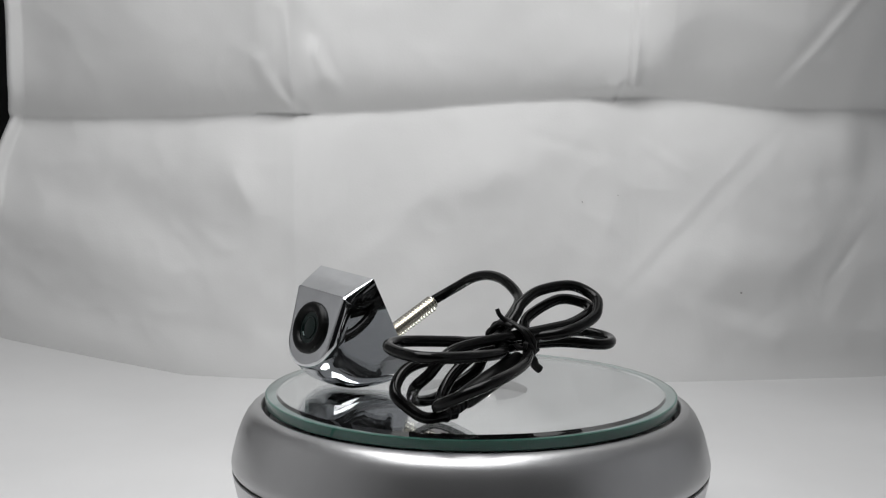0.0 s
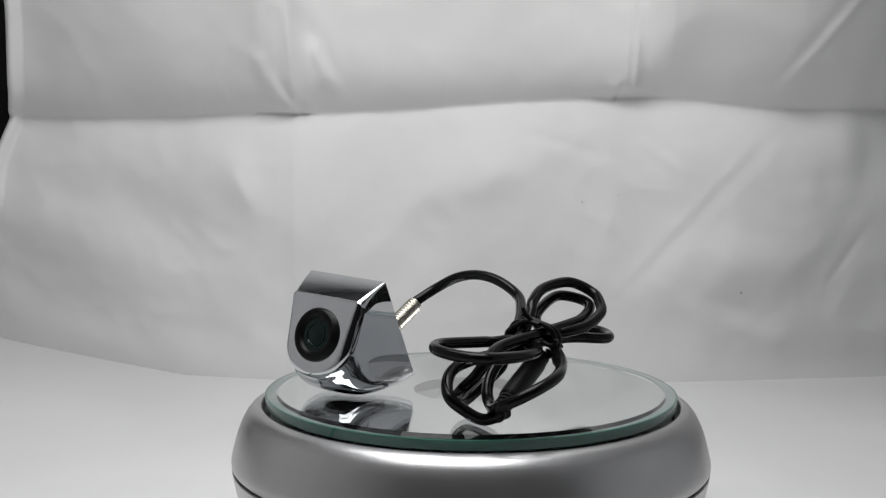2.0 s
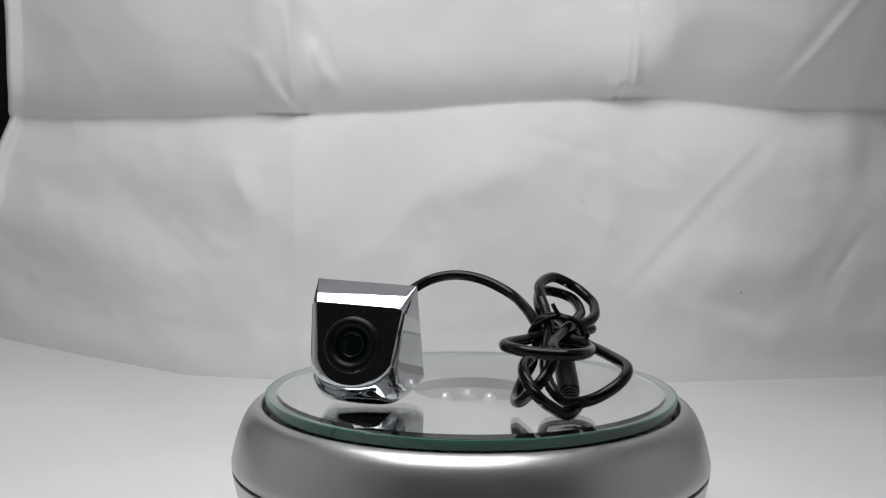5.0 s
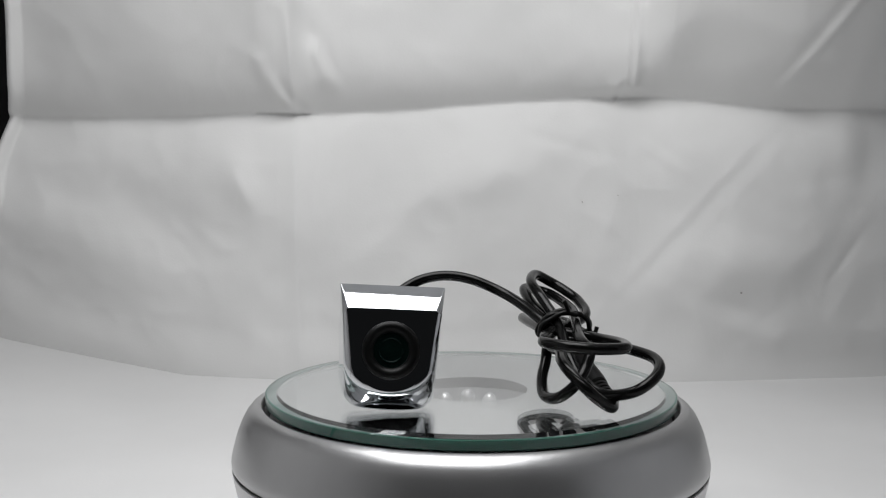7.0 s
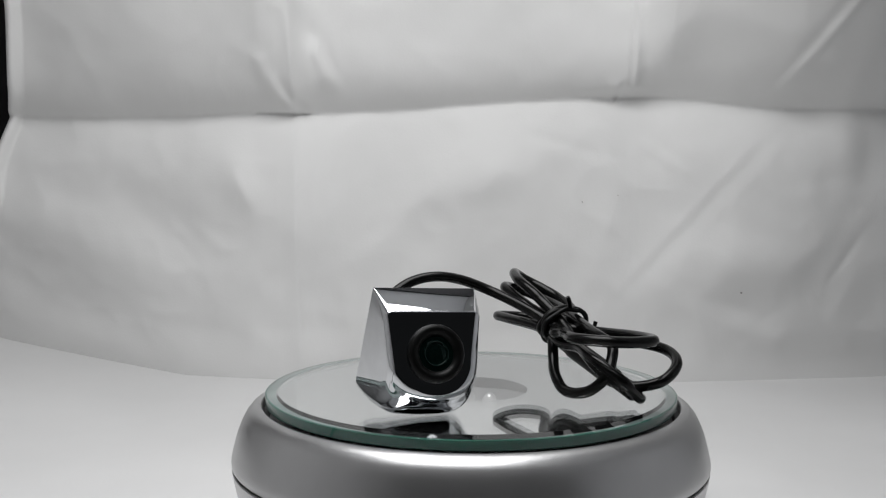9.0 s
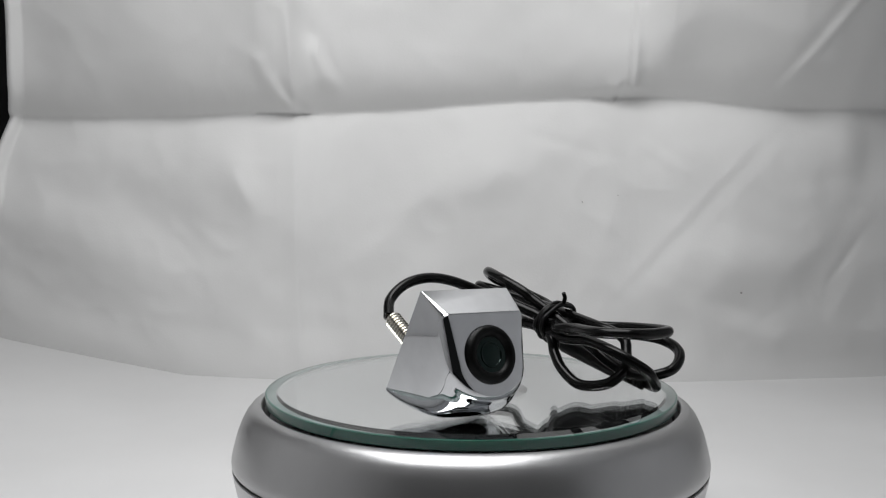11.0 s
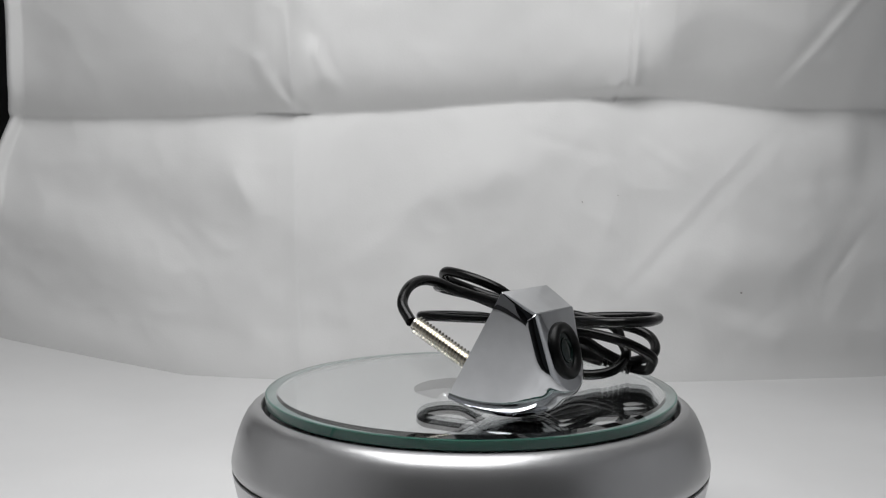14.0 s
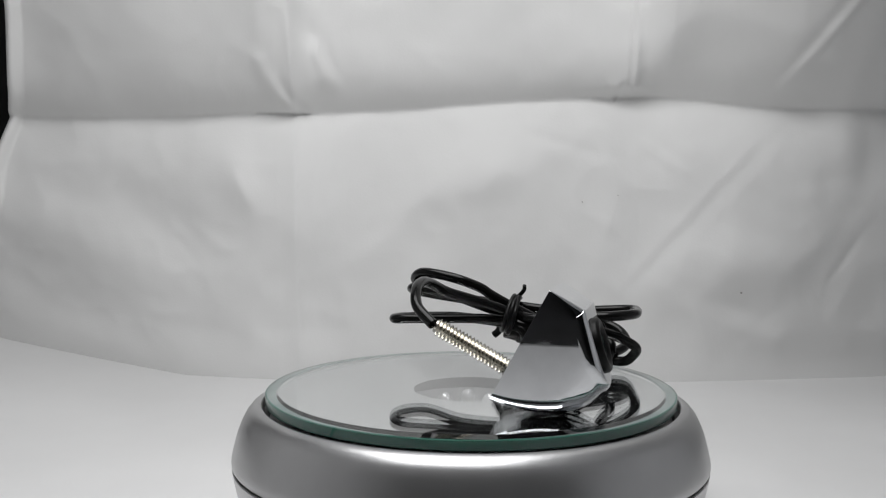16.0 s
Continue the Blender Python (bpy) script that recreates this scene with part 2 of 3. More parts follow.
def sheet_edge(z):
    """The sheet's free edge: upright above, spreading outwards towards the table."""
    return -0.2472 - 0.06 * max(0.0, 0.19 - z) - 0.013 * ease((0.146 - z) / 0.05) - 0.25 * max(0.0, 0.085 - z) - 0.0050 * math.exp(-abs(z - 0.133) / 0.02)


def sheet_place(x, z):
    lift = floor_height(x, 0.30) * (1 - z / 0.418) - 0.001
    hem = max(0.0, 1 - (x - sheet_edge(z)) / 0.0095)
    y = wall_line(x) + sheet_relief(x, z) * 1.0 - 0.007 * math.sin(math.pi * min(1.0, hem))
    return (x, y, z + lift)


def backdrop():
    """The creased sheet that hangs behind the turntable."""
    nx, nz, x1, z1 = 720, 240, 0.475, 0.30
    verts, faces = [], []
    for j in range(nz + 1):
        z = z1 * j / nz if j < nz else 0.418
        for i in range(nx + 1):
            x0 = sheet_edge(z)
            verts.append(sheet_place(x0 + (x1 - x0) * i / nx, z))
    for j in range(nz):
        for i in range(nx):
            a = j * (nx + 1) + i
            faces.append((a, a + 1, a + nx + 2, a + nx + 1))
    ob = new("backdrop", mesh_of("backdrop", verts, faces, CLOTH))
    solid = ob.modifiers.new("thickness", "SOLIDIFY")
    solid.thickness, solid.offset = 0.0008, 1.0
    tagged(ob, "white creased sheet hanging behind the turntable", "backdrop", kind="structure")
    for x, z, r in ((0.0567, 0.0957, 0.0004), (0.1378, 0.0500, 0.0006), (0.0748, 0.0992, 0.0003)):
        place = Vector(sheet_place(x, z))
        speck = turned_speck(r)
        o = part("speck", speck, ob, "tiny dark speck of lint")
        o.location = place - Vector((0, 0.0012, 0))


def turned_speck(r):
    me = lathe("speck", [(0.0, 0.6), (0.6, 0.45), (1.0, 0.0), (0.6, -0.45), (0.0, -0.6)], LINT, 10)
    me.transform(Matrix.Diagonal((r, r, r * 1.3, 1)))
    return me


backdrop()

def floor():
    nx, ny, x0, x1, y0, y1 = 120, 120, -0.41, 0.48, -0.40, 0.56
    verts = [(x0 + (x1 - x0) * i / nx, y0 + (y1 - y0) * j / ny, 0.0) for j in range(ny + 1) for i in range(nx + 1)]
    verts = [(x, y, floor_height(x, y) + 0.0006 * noise.noise(Vector((x * 12, y * 12, 7.7))) * ease((abs(x) + abs(y) - 0.12) / 0.1)) for x, y, z in verts]
    faces = []
    for j in range(ny):
        for i in range(nx):
            a = j * (nx + 1) + i
            faces.append((a, a + 1, a + nx + 2, a + nx + 1))
    ob = new("floor", mesh_of("floor", verts, faces, TABLE))
    solid = ob.modifiers.new("thickness", "SOLIDIFY")
    solid.thickness, solid.offset = 0.0012, -1.0
    return tagged(ob, "smooth white sheet lying flat on the table", "table sheet", kind="structure")


floor()
tagged(new("ground", box("ground", (-3.0, -3.0, -0.03), (3.0, 3.0, -0.012), DARK)), "dark table top under the white sheet", "table top", kind="structure")
# unseen side walls: the left is toned down so it bounces less light
tagged(new("wall_left", box("wall_left", (-0.42, -0.54, -0.012), (-0.41, 0.56, 0.42), DIM_TENT)), "unseen fabric side of the light tent, toned for its bounce light", "tent wall", kind="structure")
tagged(new("wall_right", box("wall_right", (0.48, -0.42, 0.0), (0.49, 0.56, 0.42), ROOF)), "unseen fabric side of the light tent, toned for its bounce light", "tent wall", kind="structure")
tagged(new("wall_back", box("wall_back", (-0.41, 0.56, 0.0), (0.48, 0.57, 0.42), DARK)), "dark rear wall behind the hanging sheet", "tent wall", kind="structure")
tagged(new("ceiling", box("ceiling", (-0.42, -0.36, 0.42), (0.49, 0.57, 0.43), ROOF)), "white fabric roof of the light tent", "tent roof", kind="structure")
# unseen strip, added for the dark band that the housing's chrome top reflects
tagged(new("trim", box("trim", (-0.41, 0.155, 0.412), (0.475, 0.232, 0.4195), ROOF_STRIP)), "dark strip added across the tent roof to darken reflections in the chrome", "tent trim", kind="structure")


# ---- turntable ----
def turntable():
    base = new("turntable")
    base.location = (0, 0, 0)
    tagged(base, "round satin silver motorised display turntable on the sheet", "turntable")
    shell = [(0.0661, 0.0415), (0.0661, 0.0456), (0.0665, 0.0461), (0.0682, 0.0457), (0.0699, 0.0446), (0.0714, 0.0428), (0.0727, 0.0402), (0.0738, 0.0375),
             (0.0746, 0.0347), (0.0753, 0.0320), (0.0758, 0.0298), (0.0759, 0.0286), (0.0758, 0.0276), (0.0755, 0.0273), (0.0740, 0.0273)]
    part("upper_shell", lathe("upper_shell", shell, SILVER, 160), base, "satin silver rounded upper shell")
    low = [(0.0740, 0.0264), (0.0754, 0.0264), (0.0757, 0.0261), (0.0754, 0.0240), (0.0744, 0.0195), (0.0728, 0.0140), (0.0708, 0.0080), (0.0685, 0.0030), (0.0660, 0.0), (0.0, 0.0)]
    part("lower_shell", lathe("lower_shell", low, SILVER, 160), base, "satin silver lower shell below the seam")
    part("seam", lathe("seam", [(0.0750, 0.0260), (0.0750, 0.0277)], GAP, 120), base, "thin black seam")
    deck = [(0.0, 0.0358), (0.0235, 0.0358), (0.0240, 0.0415), (0.0620, 0.0415), (0.0640, 0.0412)]
    part("deck", lathe("deck", deck, WELL, 96), base, "grey deck with a round light well")
    part("gap_ring", lathe("gap_ring", [(0.0640, 0.0412), (0.0645, 0.0430), (0.0661, 0.0432)], GAP, 120), base, "black ring in the gap under the plate")
    led = [(0.0, 0.0098), (0.0007, 0.0097), (0.0013, 0.00935), (0.0018, 0.0088), (0.0022, 0.0082), (0.0024, 0.0077), (0.0025, 0.0071), (0.0025, 0.0010), (0.0029, 0.0010), (0.0029, 0.0), (0.0, 0.0)]
    for x, y in ((-0.0081, -0.0035), (-0.0008, 0.0025), (0.0061, -0.0035)):
        ob = part("led", lathe("led", led, LED_GLASS, 28), base, "clear round unlit lamp bead")
        ob.location = (x, y, 0.0360)
        ob.visible_shadow = False
        part("reflector_cup", lathe("reflector_cup", [(0.0, 0.0052), (0.0011, 0.0056), (0.0013, 0.0056), (0.0009, 0.0040), (0.0, 0.0040)], NICKEL, 20), ob, "tiny bright reflector cup in the bead")
    low_face = TOP - 0.0038
    pane = [(0.0, TOP), (0.0613, TOP), (0.0647, TOP - 0.00050), (0.0652, TOP - 0.0007), (0.0652, TOP - 0.0035), (0.0649, low_face), (0.0, low_face)]
    plate = part("mirror_plate", lathe("mirror_plate", pane, PLATE_GLASS, 192, angle=2), base, "round mirror glass plate with bevelled greenish edge")
    plate.visible_shadow = False
    rim = [(0.0645, low_face + 0.00014), (0.0646, TOP - 0.0007), (0.06500, TOP - 0.0008), (0.06512, TOP - 0.0034), (0.0648, low_face + 0.00005)]
    part("ground_edge", lathe("ground_edge", rim, EDGE_GLASS, 192, closed=True, angle=20), plate, "ground edge of green glass")
    ledge = [(0.0614, low_face + 0.00014), (0.0644, low_face + 0.00014), (0.0644, low_face + 0.00005), (0.0614, low_face + 0.00005)]
    part("bevel_backing", lathe("bevel_backing", ledge, BEVEL_BACK, 192, closed=True), plate, "grey-green band under the bevel")
    back = [(0.0182, low_face + 0.0001), (0.0613, low_face + 0.0001), (0.0613, low_face + 0.00004), (0.0182, low_face + 0.00004)]
    part("silvering", lathe("silvering", back, SILVERING, 192, closed=True), plate, "mirror coating with a clear round centre")
    return base, plate


TURNTABLE, PLATE = turntable()


def adapter():
    """The black inline switch on the turntable's supply lead."""
    ob = new("power_switch")
    ob.matrix_world = pose(-0.272, -0.153, 0.0, 0, 0, 42)
    tagged(ob, "small black switch box on the turntable supply lead", "power switch")
    me = box("case", (-0.0135, -0.0072, 0.0), (0.0135, 0.0072, 0.0120), PLASTIC)
    bm = bmesh.new()
    bm.from_mesh(me)
    bmesh.ops.bevel(bm, geom=bm.edges[:], offset=0.002, segments=3, affect="EDGES", profile=0.5)
    bm.to_mesh(me)
    bm.free()
    part("case", me, ob)
    inner = [Vector(p) for p in ((0.0130, 0.0, 0.007), (0.040, -0.004, 0.003), (0.09, 0.012, 0.0018), (0.15, 0.010, 0.0018), (0.215, -0.004, 0.004))]
    outer = [Vector(p) for p in ((-0.0130, 0.0, 0.007), (-0.034, -0.01, 0.003), (-0.055, -0.06, 0.0018), (-0.075, -0.10, 0.0018), (-0.14, -0.12, 0.0018))]
    for line in (inner, outer):
        part("lead", tube("lead", spline(line, 8), 0.0016, RUBBER, 8), ob, "thin black supply lead")


adapter()

# ---- the reversing camera and its cable, in the space of the turning plate ----
SIDE, FRONT = Vector((0.616, -0.785, -0.046)).normalized(), Vector((-0.787, -0.617, 0.0)).normalized()
CROWN = Vector((-0.03975, 0.00105, 0.03675))
RISE = SIDE.cross(FRONT)
RISE = RISE if RISE.z > 0 else -RISE


def spot(w, n, h):
    """A place on the housing: millimetres across, to its front and up from the middle of its top rear edge."""
    return CROWN + (SIDE * w + FRONT * n + RISE * h) * 0.001


def flank(n, h):
    """Half the width of the housing, in millimetres: its sides are flat and draw in to the front and downwards."""
    return 15.3 - 0.085 * n + 0.055 * h


def outline(top, bottom, arc, cut=(0.3, 0.3), widths=None, power=2.3, corner=0.0):
    """A U-shaped section: a straight top with cut corners, straight sides, a round foot."""
    (n0, h0), (n1, h1) = top, bottom
    length = math.hypot(n1 - n0, h1 - h0)

    def half(d):
        if widths:
            return widths[0] + (widths[1] - widths[0]) * d / length
        return flank(n0 + (n1 - n0) * d / length, h0 + (h1 - h0) * d / length)

    pts = []
    straight = length - arc
    for k in range(5):
        bulge = 0.45 * math.sin(math.pi * k / 4)
        pts.append((half(cut[1]) - cut[0] * (1 - k / 4 - 0.35 * bulge), cut[1] * (k / 4 - 0.35 * bulge)))
    for k in range(1, 7):
        d = cut[1] + (straight - cut[1]) * k / 7
        pts.append((half(d), d))
    low = half(straight)
    for k in range(0, 15):
        if corner:
            # a round corner, then a nearly level underside
            a = math.pi / 2 * min(1.0, k / 11)
            level = low - min(corner, low) * (1 - math.cos(a))
            pts.append((level * (1 - max(0, k - 11) / 3), straight + arc * (0.94 * math.sin(a) + 0.02 * max(0, k - 11))))
        else:
            a = math.pi / 2 * k / 14
            pts.append((low * math.cos(a) ** (2 / power), straight + arc * math.sin(a) ** (2 / power)))
    full = pts + [(-w, d) for w, d in reversed(pts[:-1])]
    return [spot(w, n0 + (n1 - n0) * d / length, h0 + (h1 - h0) * d / length) for w, d in full]


def loft(name, sections, mat, cap=(True, True), angle=28):
    n = len(sections[0])
    verts = [v for s in sections for v in s]
    faces = []
    for i in range(len(sections) - 1):
        for k in range(n):
            q = (k + 1) % n
            faces.append((i * n + k, i * n + q, (i + 1) * n + q, (i + 1) * n + k))
    if cap[0]:
        faces.append(tuple(range(n)))
    if cap[1]:
        faces.append(tuple((len(sections) - 1) * n + k for k in range(n)))
    return sharp(mesh_of(name, verts, faces, mat), angle)


FACE_TOP, FACE_DOWN = Vector((9.7, -5.6)), Vector((0.285, -0.958)).normalized()


def on_face(across, down, out):
    """A place on the sloping front face, out millimetres proud of it."""
    p = FACE_TOP + FACE_DOWN * down + Vector((-FACE_DOWN.y, FACE_DOWN.x)) * out
    return spot(across, p.x, p.y)


def turned(name, profile, base, axis, mat, steps=64, angle=30):
    """A turned form whose axis starts at base and runs along axis; (radius, reach) in millimetres."""
    me = lathe(name, profile, mat, steps, angle=angle)
    turn = axis.to_track_quat("Z", "Y").to_matrix().to_4x4()
    me.transform(Matrix.Translation(base) @ turn @ Matrix.Diagonal((0.001, 0.001, 0.001, 1)))
    return me


THING = new("reversing_camera")
THING.location = (0, 0, TOP)
tagged(THING, "chrome car reversing camera with coiled black cable on the mirror plate", "reversing camera")


def housing():
    foot = [(-17.2, -32.6), (-12.5, -34.3), (-7.0, -35.6), (-1.0, -36.3), (5.0, -36.1), (9.6, -34.9), (12.8, -32.9), (14.4, -30.9)]
    foot = [(p.x, p.y) for p in spline([(n, h, 0.0) for n, h in foot], 3)]
    sections = []
    last = len(foot) - 1
    for i, low in enumerate(foot):
        s = i / last
        ring = outline((9.2 * s, -5.3 * s + 0.12 * math.sin(math.pi * s)), low, 3.2 + 6.4 * s ** 1.3, (0.2 + 1.65 * s, 0.2 + 2.05 * s), corner=3.4 + 6.2 * s ** 1.3)
        # the flanks end short of the front, to leave room for its round corners
        for k, v in enumerate(ring):
            down = -5.3 * s - (v - CROWN).dot(RISE) * 1000
            short = 2.9 * s ** 3 * ease((down - 0.4) / 2.6) * (1 - 0.7 * ease((down - 15.0) / 8.0))
            wing = 1 if (v - CROWN).dot(SIDE) > 0 else -1
            ring[k] = v + (SIDE * (0.085 * wing) - FRONT) * (0.001 * short)
        sections.append(ring)
    face = outline(tuple(FACE_TOP + FACE_DOWN * 0.2), tuple(FACE_TOP + FACE_DOWN * 23.2), 10.0, (0.25, 0.25), (12.15, 8.2), 2.15)
    out = (spot(0, -FACE_DOWN.y, FACE_DOWN.x) - spot(0, 0, 0)).normalized()
    hull = sections[-1]
    for q in (0.1, 0.2, 0.3, 0.4, 0.5, 0.6, 0.7, 0.8, 0.9):
        ring = []
        for a, b in zip(hull, face):
            corner = a + out * (b - a).dot(out)
            ring.append(a * (1 - q) ** 2 + corner * (2 * q * (1 - q)) + b * q * q)
        sections.append(ring)
    sections.append(face)
    shape = loft("housing", sections, CHROME, (True, True), 179)
    bm = bmesh.new()
    bm.from_mesh(shape)
    # the foot runs smoothly into the front
    keep, total, wide = len(face), len(sections) * len(face), len(sections[0])
    bm.verts.ensure_lookup_table()
    soft = []
    for v in bm.verts:
        height, ahead = (v.co - CROWN).dot(RISE) * 1000, (v.co - CROWN).dot(FRONT) * 1000
        much = ease((-height - 19.0) / 8.0) * ease((ahead - 2.0) / 6.0)
        if v.index < total - keep and v.index >= wide and much > 0:
            soft.append((v, much))
    for _ in range(14):
        moved = []
        for v, much in soft:
            near = [e.other_vert(v).co for e in v.link_edges]
            moved.append(v.co.lerp(sum(near, Vector()) / len(near), 0.5 * much))
        for (v, much), co in zip(soft, moved):
            v.co = co
    hard = [e for e in bm.edges if len(e.link_faces) == 2 and e.calc_face_angle(0) > radians(32) and e.calc_length() > 0.0003]
    bmesh.ops.bevel(bm, geom=hard, offset=0.00032, segments=3, affect="EDGES", profile=0.6, clamp_overlap=True)
    for f in bm.faces:
        f.smooth = True
    bm.to_mesh(shape)
    bm.free()
    body = part("housing", shape, THING, "polished chrome wedge-shaped housing with rounded foot")
    even = body.modifiers.new("even_normals", "WEIGHTED_NORMAL")
    even.weight = 60
    mid = on_face(0.0, 11.7, 0.0)
    ahead = (on_face(0.0, 11.7, 1.0) - mid).normalized()
    ring = [(5.0, -0.3), (5.0, 0.55), (5.1, 0.75), (5.5, 1.2), (6.1, 1.6), (6.8, 1.75), (7.5, 1.62), (8.0, 1.2), (8.3, 0.6), (8.3, -0.4)]
    bezel = part("lens_bezel", turned("lens_bezel", ring, mid, ahead, BLACK), body, "matt black round lens surround")
    return body, bezel, mid, ahead


BODY, BEZEL, MID, AHEAD = housing()
cover = [(5.05, 0.30), (5.05, 0.52), (3.75, 0.56), (3.65, 0.80), (3.45, 0.84), (3.3, 0.78), (3.1, 0.50), (2.5, 0.48)]
part("lens_cover", turned("lens_cover", cover, MID, AHEAD, LENS_GLASS, angle=20), THING, "dark glass cover round the lens")
part("lens", turned("lens", [(2.9, 0.40), (2.8, 0.50), (2.3, 0.58), (1.7, 0.66), (0.9, 0.71), (0.0, 0.73)], MID, AHEAD, LENS_GLASS), THING, "dark greenish coated glass lens")


def stud():
    """The threaded mounting stud, square to the rear face."""
    base, back = spot(-0.6, -13.3, -25.0), (FRONT * -0.883 + RISE * 0.469).normalized()
    pitch, turns, steps, length = 1.22, 20, 24, 25.4
    side = SIDE
    up = back.cross(side)
    verts, faces = [], []
    shape = [(2.05, 0.0), (2.75, 0.48), (2.80, 0.66), (2.05, 1.14)]
    for i in range(turns * steps + 1):
        a = 2 * math.pi * i / steps
        for r, z in shape:
            reach = min(z + pitch * i / steps, length)
            verts.append(base + (side * math.cos(a) * r + up * math.sin(a) * r + back * reach) * 0.001)
    n = len(shape)
    for i in range(turns * steps):
        for k in range(n - 1):
            faces.append((i * n + k, (i + 1) * n + k, (i + 1) * n + k + 1, i * n + k + 1))
    thread = mesh_of("thread", verts, faces, NICKEL, False)
    core = turned("threaded_stud", [(0.0, -2.0), (2.1, -2.0), (2.1, 25.0), (2.0, 25.6), (1.75, 25.7), (1.75, 24.0), (0.0, 24.0)], base, back, NICKEL, 32)
    ob = part("threaded_stud", core, THING, "nickel-plated hollow threaded mounting stud")
    part("thread", thread, ob)
    return base + back * 0.0245, back


STUD_END, STUD_AXIS = stud()

# the cable: from the stud, then back and forth through the tie
LEAD = [(-0.0122, 0.0253, 0.0243), (-0.0048, 0.0253, 0.0287), (0.0014, 0.0210, 0.0327), (0.0070, 0.0145, 0.0341), (0.0118, 0.0070, 0.0327), (0.0151, -0.0023, 0.0289), (0.0126, -0.0122, 0.0255), (0.0092, -0.0200, 0.0226)]
RING = [(0.0111, -0.0249, 0.0195), (0.0019, -0.0269, 0.0194), (-0.0060, -0.0320, 0.0203), (-0.0200, -0.0384, 0.0214), (-0.0240, -0.0475, 0.0217), (-0.0205, -0.0553, 0.0212), (-0.0129, -0.0606, 0.0209), (-0.0003, -0.0529, 0.0197), (0.0084, -0.0398, 0.0188)]
TOP_ONE = [(0.0081, -0.0274, 0.0216), (0.0130, -0.0203, 0.0264), (0.0151, -0.0163, 0.0293), (0.0209, -0.0097, 0.0324), (0.0312, -0.0052, 0.0335), (0.0382, -0.0072, 0.0304), (0.0387, -0.0128, 0.0277), (0.0358, -0.0196, 0.0249), (0.0251, -0.0271, 0.0219)]
RIGHT = [(0.0166, -0.0268, 0.0197), (0.0157, -0.0371, 0.0169), (0.0133, -0.0468, 0.0159), (0.0068, -0.0605, 0.0150), (-0.0018, -0.0658, 0.0124), (-0.0095, -0.0626, 0.0082), (-0.0095, -0.0528, 0.0060), (-0.0082, -0.0448, 0.0091), (-0.0035, -0.0378, 0.0142)]
TOP_TWO = [(0.0106, -0.0257, 0.0196), (0.0159, -0.0173, 0.0231), (0.0193, -0.0109, 0.0259), (0.0277, -0.0030, 0.0288), (0.0349, -0.0032, 0.0279), (0.0370, -0.0086, 0.0261), (0.0308, -0.0182, 0.0239), (0.0227, -0.0248, 0.0229)]
LEFT = [(0.0060, -0.0251, 0.0163), (0.0013, -0.0268, 0.0110), (-0.0048, -0.0291, 0.0068), (-0.0116, -0.0341, 0.0036), (-0.0170, -0.0420, 0.0051), (-0.0166, -0.0474, 0.0097), (-0.0126, -0.0481, 0.0137), (-0.0087, -0.0472, 0.0181), (-0.0018, -0.0399, 0.0205)]
TOP_THREE = [(0.0093, -0.0242, 0.0190), (0.0248, -0.0176, 0.0177), (0.0405, -0.0140, 0.0164), (0.0436, -0.0040, 0.0166), (0.0369, 0.0020, 0.0176), (0.0290, -0.0030, 0.0182), (0.0120, -0.0200, 0.0184)]
UNDER = [(0.0002, -0.0294, 0.0161), (-0.0073, -0.0365, 0.0166), (-0.0162, -0.0424, 0.0156), (-0.0205, -0.0477, 0.0134), (-0.0219, -0.0537, 0.0097), (-0.0184, -0.0559, 0.0062), (-0.0129, -0.0570, 0.0034), (-0.0050, -0.0529, 0.0040)]
CABLE = LEAD + [(0.0072, -0.0262, 0.0200)] + RING[-1:0:-1] + TOP_ONE[::-1] + RIGHT[::-1] + TOP_TWO[1:] + LEFT[::-1] + TOP_THREE[1:] + UNDER
part("cable", tube("cable", spline(CABLE, 9), 0.00168, RUBBER, 14), THING, "glossy black round cable wound in loops")

# the moulded plug at the cable's end, with a ribbed sleeve
PLUG_LOW, PLUG_HIGH = Vector((-0.0088, -0.0546, 0.0038)), Vector((0.0140, -0.0272, 0.0140))
AXIS = (PLUG_HIGH - PLUG_LOW).normalized()
reach = (PLUG_HIGH - PLUG_LOW).length * 1000
sleeve = [(1.5, 0.0), (2.0, 0.2)]
for k in range(5):
    sleeve += [(2.6, 0.4 + 1.9 * k), (2.6, 1.4 + 1.9 * k), (1.85, 1.5 + 1.9 * k), (1.85, 2.2 + 1.9 * k)]
sleeve += [(2.4, 10.0), (0.0, 10.0)]
PLUG = part("plug", turned("plug", [(0.0, 9.6), (2.5, 9.6), (3.0, 10.2), (3.2, 13.0), (3.2, reach - 5.0), (2.8, reach - 4.6), (2.8, reach - 0.3), (2.3, reach), (1.6, reach), (1.5, reach - 4.0), (0.0, reach - 4.0)], PLUG_LOW, AXIS, PLASTIC, 32), THING, "black moulded round connector plug")
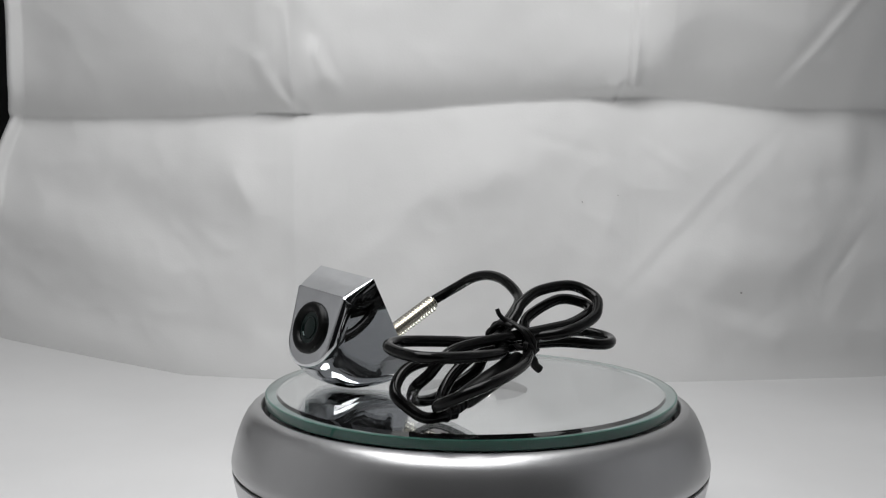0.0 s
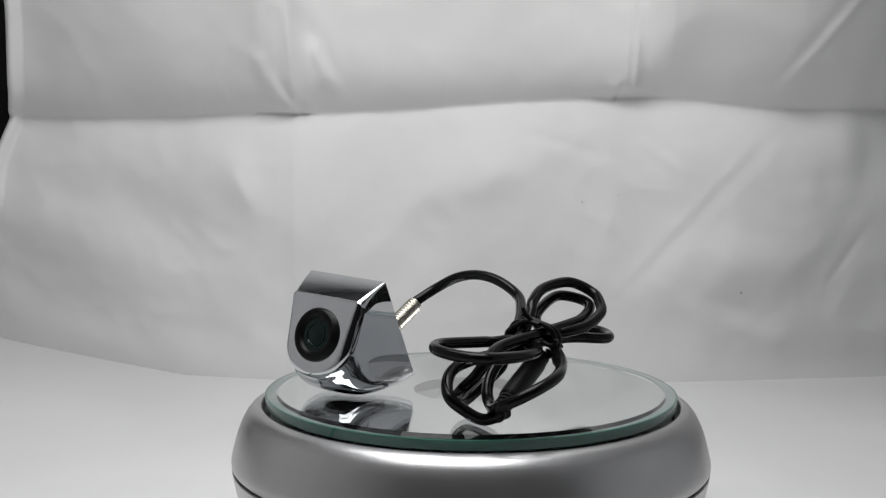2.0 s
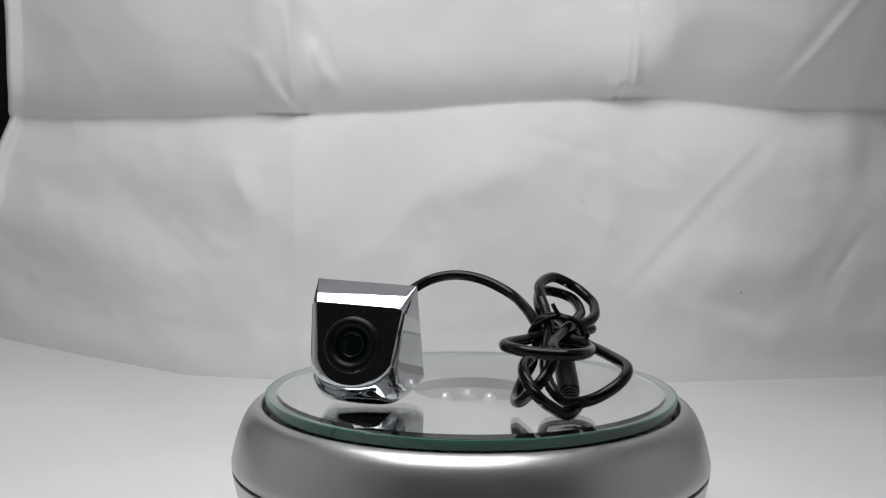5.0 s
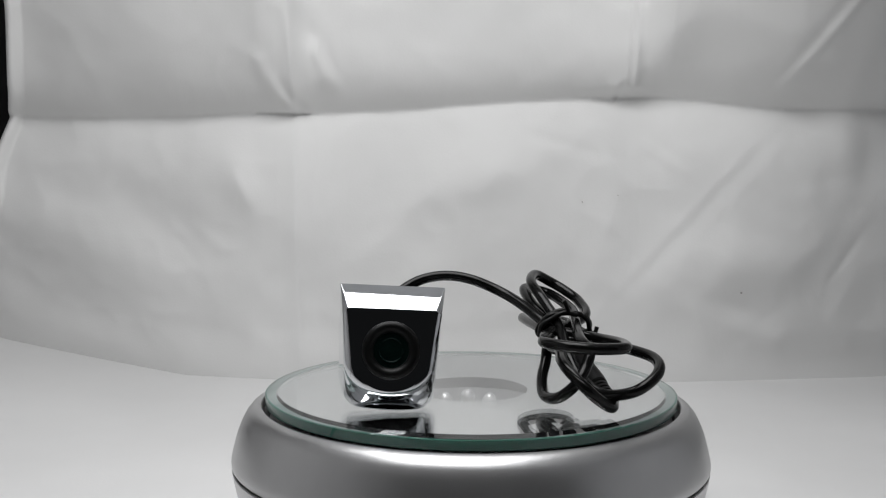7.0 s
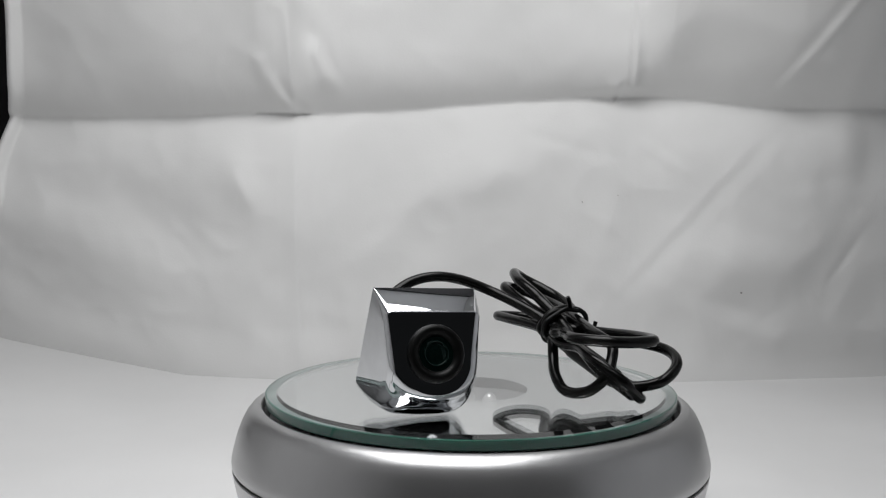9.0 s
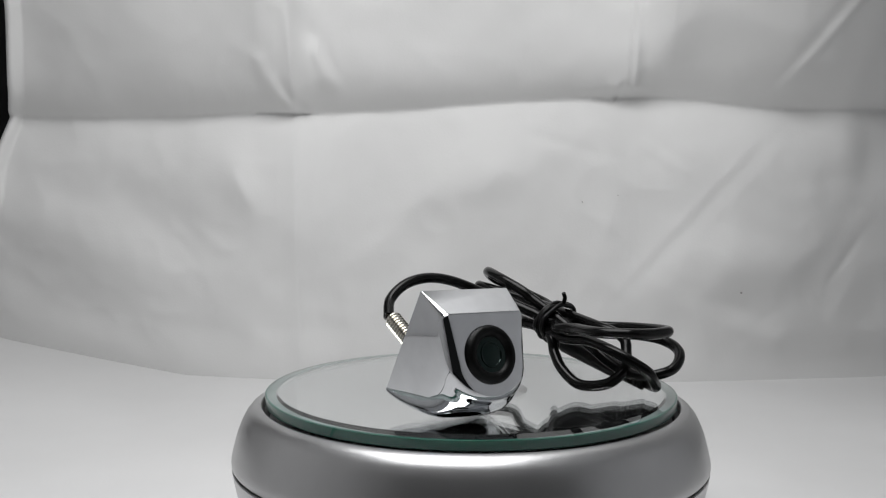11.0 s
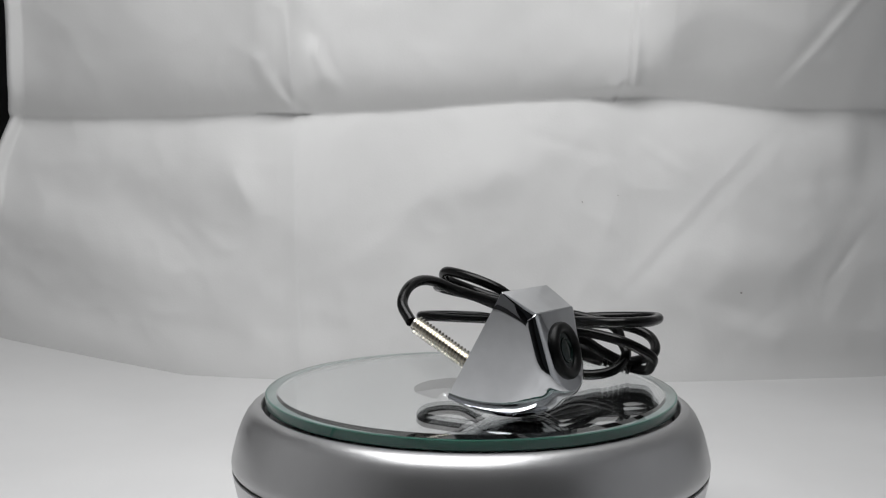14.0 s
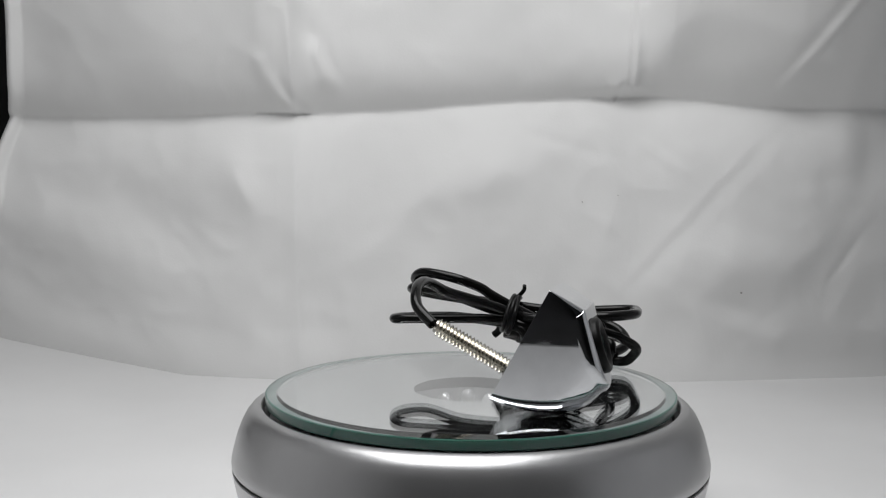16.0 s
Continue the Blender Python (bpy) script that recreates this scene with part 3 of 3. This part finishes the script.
part("ribbed_sleeve", turned("ribbed_sleeve", sleeve, PLUG_LOW, AXIS, PLASTIC, 28), PLUG, "ribbed black strain relief sleeve")

# the thin wire tie round the middle of the coil
KNOT = Vector((0.0105, -0.0265, 0.0186))
ALONG = Vector((0.66, 0.68, 0.30)).normalized()
ACROSS = ALONG.cross(Vector((0, 0, 1))).normalized()
OVER = ACROSS.cross(ALONG)
coil = []
for i in range(34):
    a = 2 * math.pi * i / 12 + 1.2
    r = 1.0 + 0.06 * math.sin(2.3 * i)
    coil.append(KNOT + ACROSS * (0.0016 + 0.0082 * r * math.cos(a)) + OVER * (0.0010 + 0.0062 * r * math.sin(a)) + ALONG * (-0.0012 + 0.0011 * i / 12 + 0.0004 * math.sin(i)))
TIE = part("wire_tie", tube("wire_tie", spline(coil, 5), 0.00078, PLASTIC, 8), THING, "thin black plastic-coated wire tie")
END_A = [KNOT + Vector((0.000, -0.003, 0.0065)), Vector((0.0095, -0.0300, 0.0262)), Vector((0.0078, -0.0302, 0.0280)), Vector((0.0071, -0.0297, 0.0296))]
END_B = [KNOT + Vector((0.002, -0.006, 0.001)), Vector((0.0135, -0.0345, 0.0190)), Vector((0.0148, -0.0365, 0.0192)), Vector((0.0152, -0.0371, 0.0210))]
END_C = [KNOT + Vector((0.0045, -0.002, -0.003)), Vector((0.0176, -0.0290, 0.0148)), Vector((0.0186, -0.0284, 0.0126)), Vector((0.0200, -0.0276, 0.0112))]
for line, thick in ((END_A, 0.0007), (END_B, 0.0007), (END_C, 0.0013)):
    part("tie_end", tube("tie_end", spline(line, 6), thick, PLASTIC, 8), TIE)


def motions():
    turn = [(0.0, 1.1), (1.0, 8.5), (2.0, 16.35), (4.0, 32.0), (6.5, 52.8), (8.0, 63.9), (9.2, 73.4), (11.5, 93.3), (13.0, 106.3), (14.5, 118.4), (16.0, 130.4)]
    walk(PLATE, [(t, pose(0, 0, 0, 0, 0, a)) for t, a in turn])
    walk(THING, [(t, pose(0, 0, TOP, 0, 0, a)) for t, a in turn])


motions()
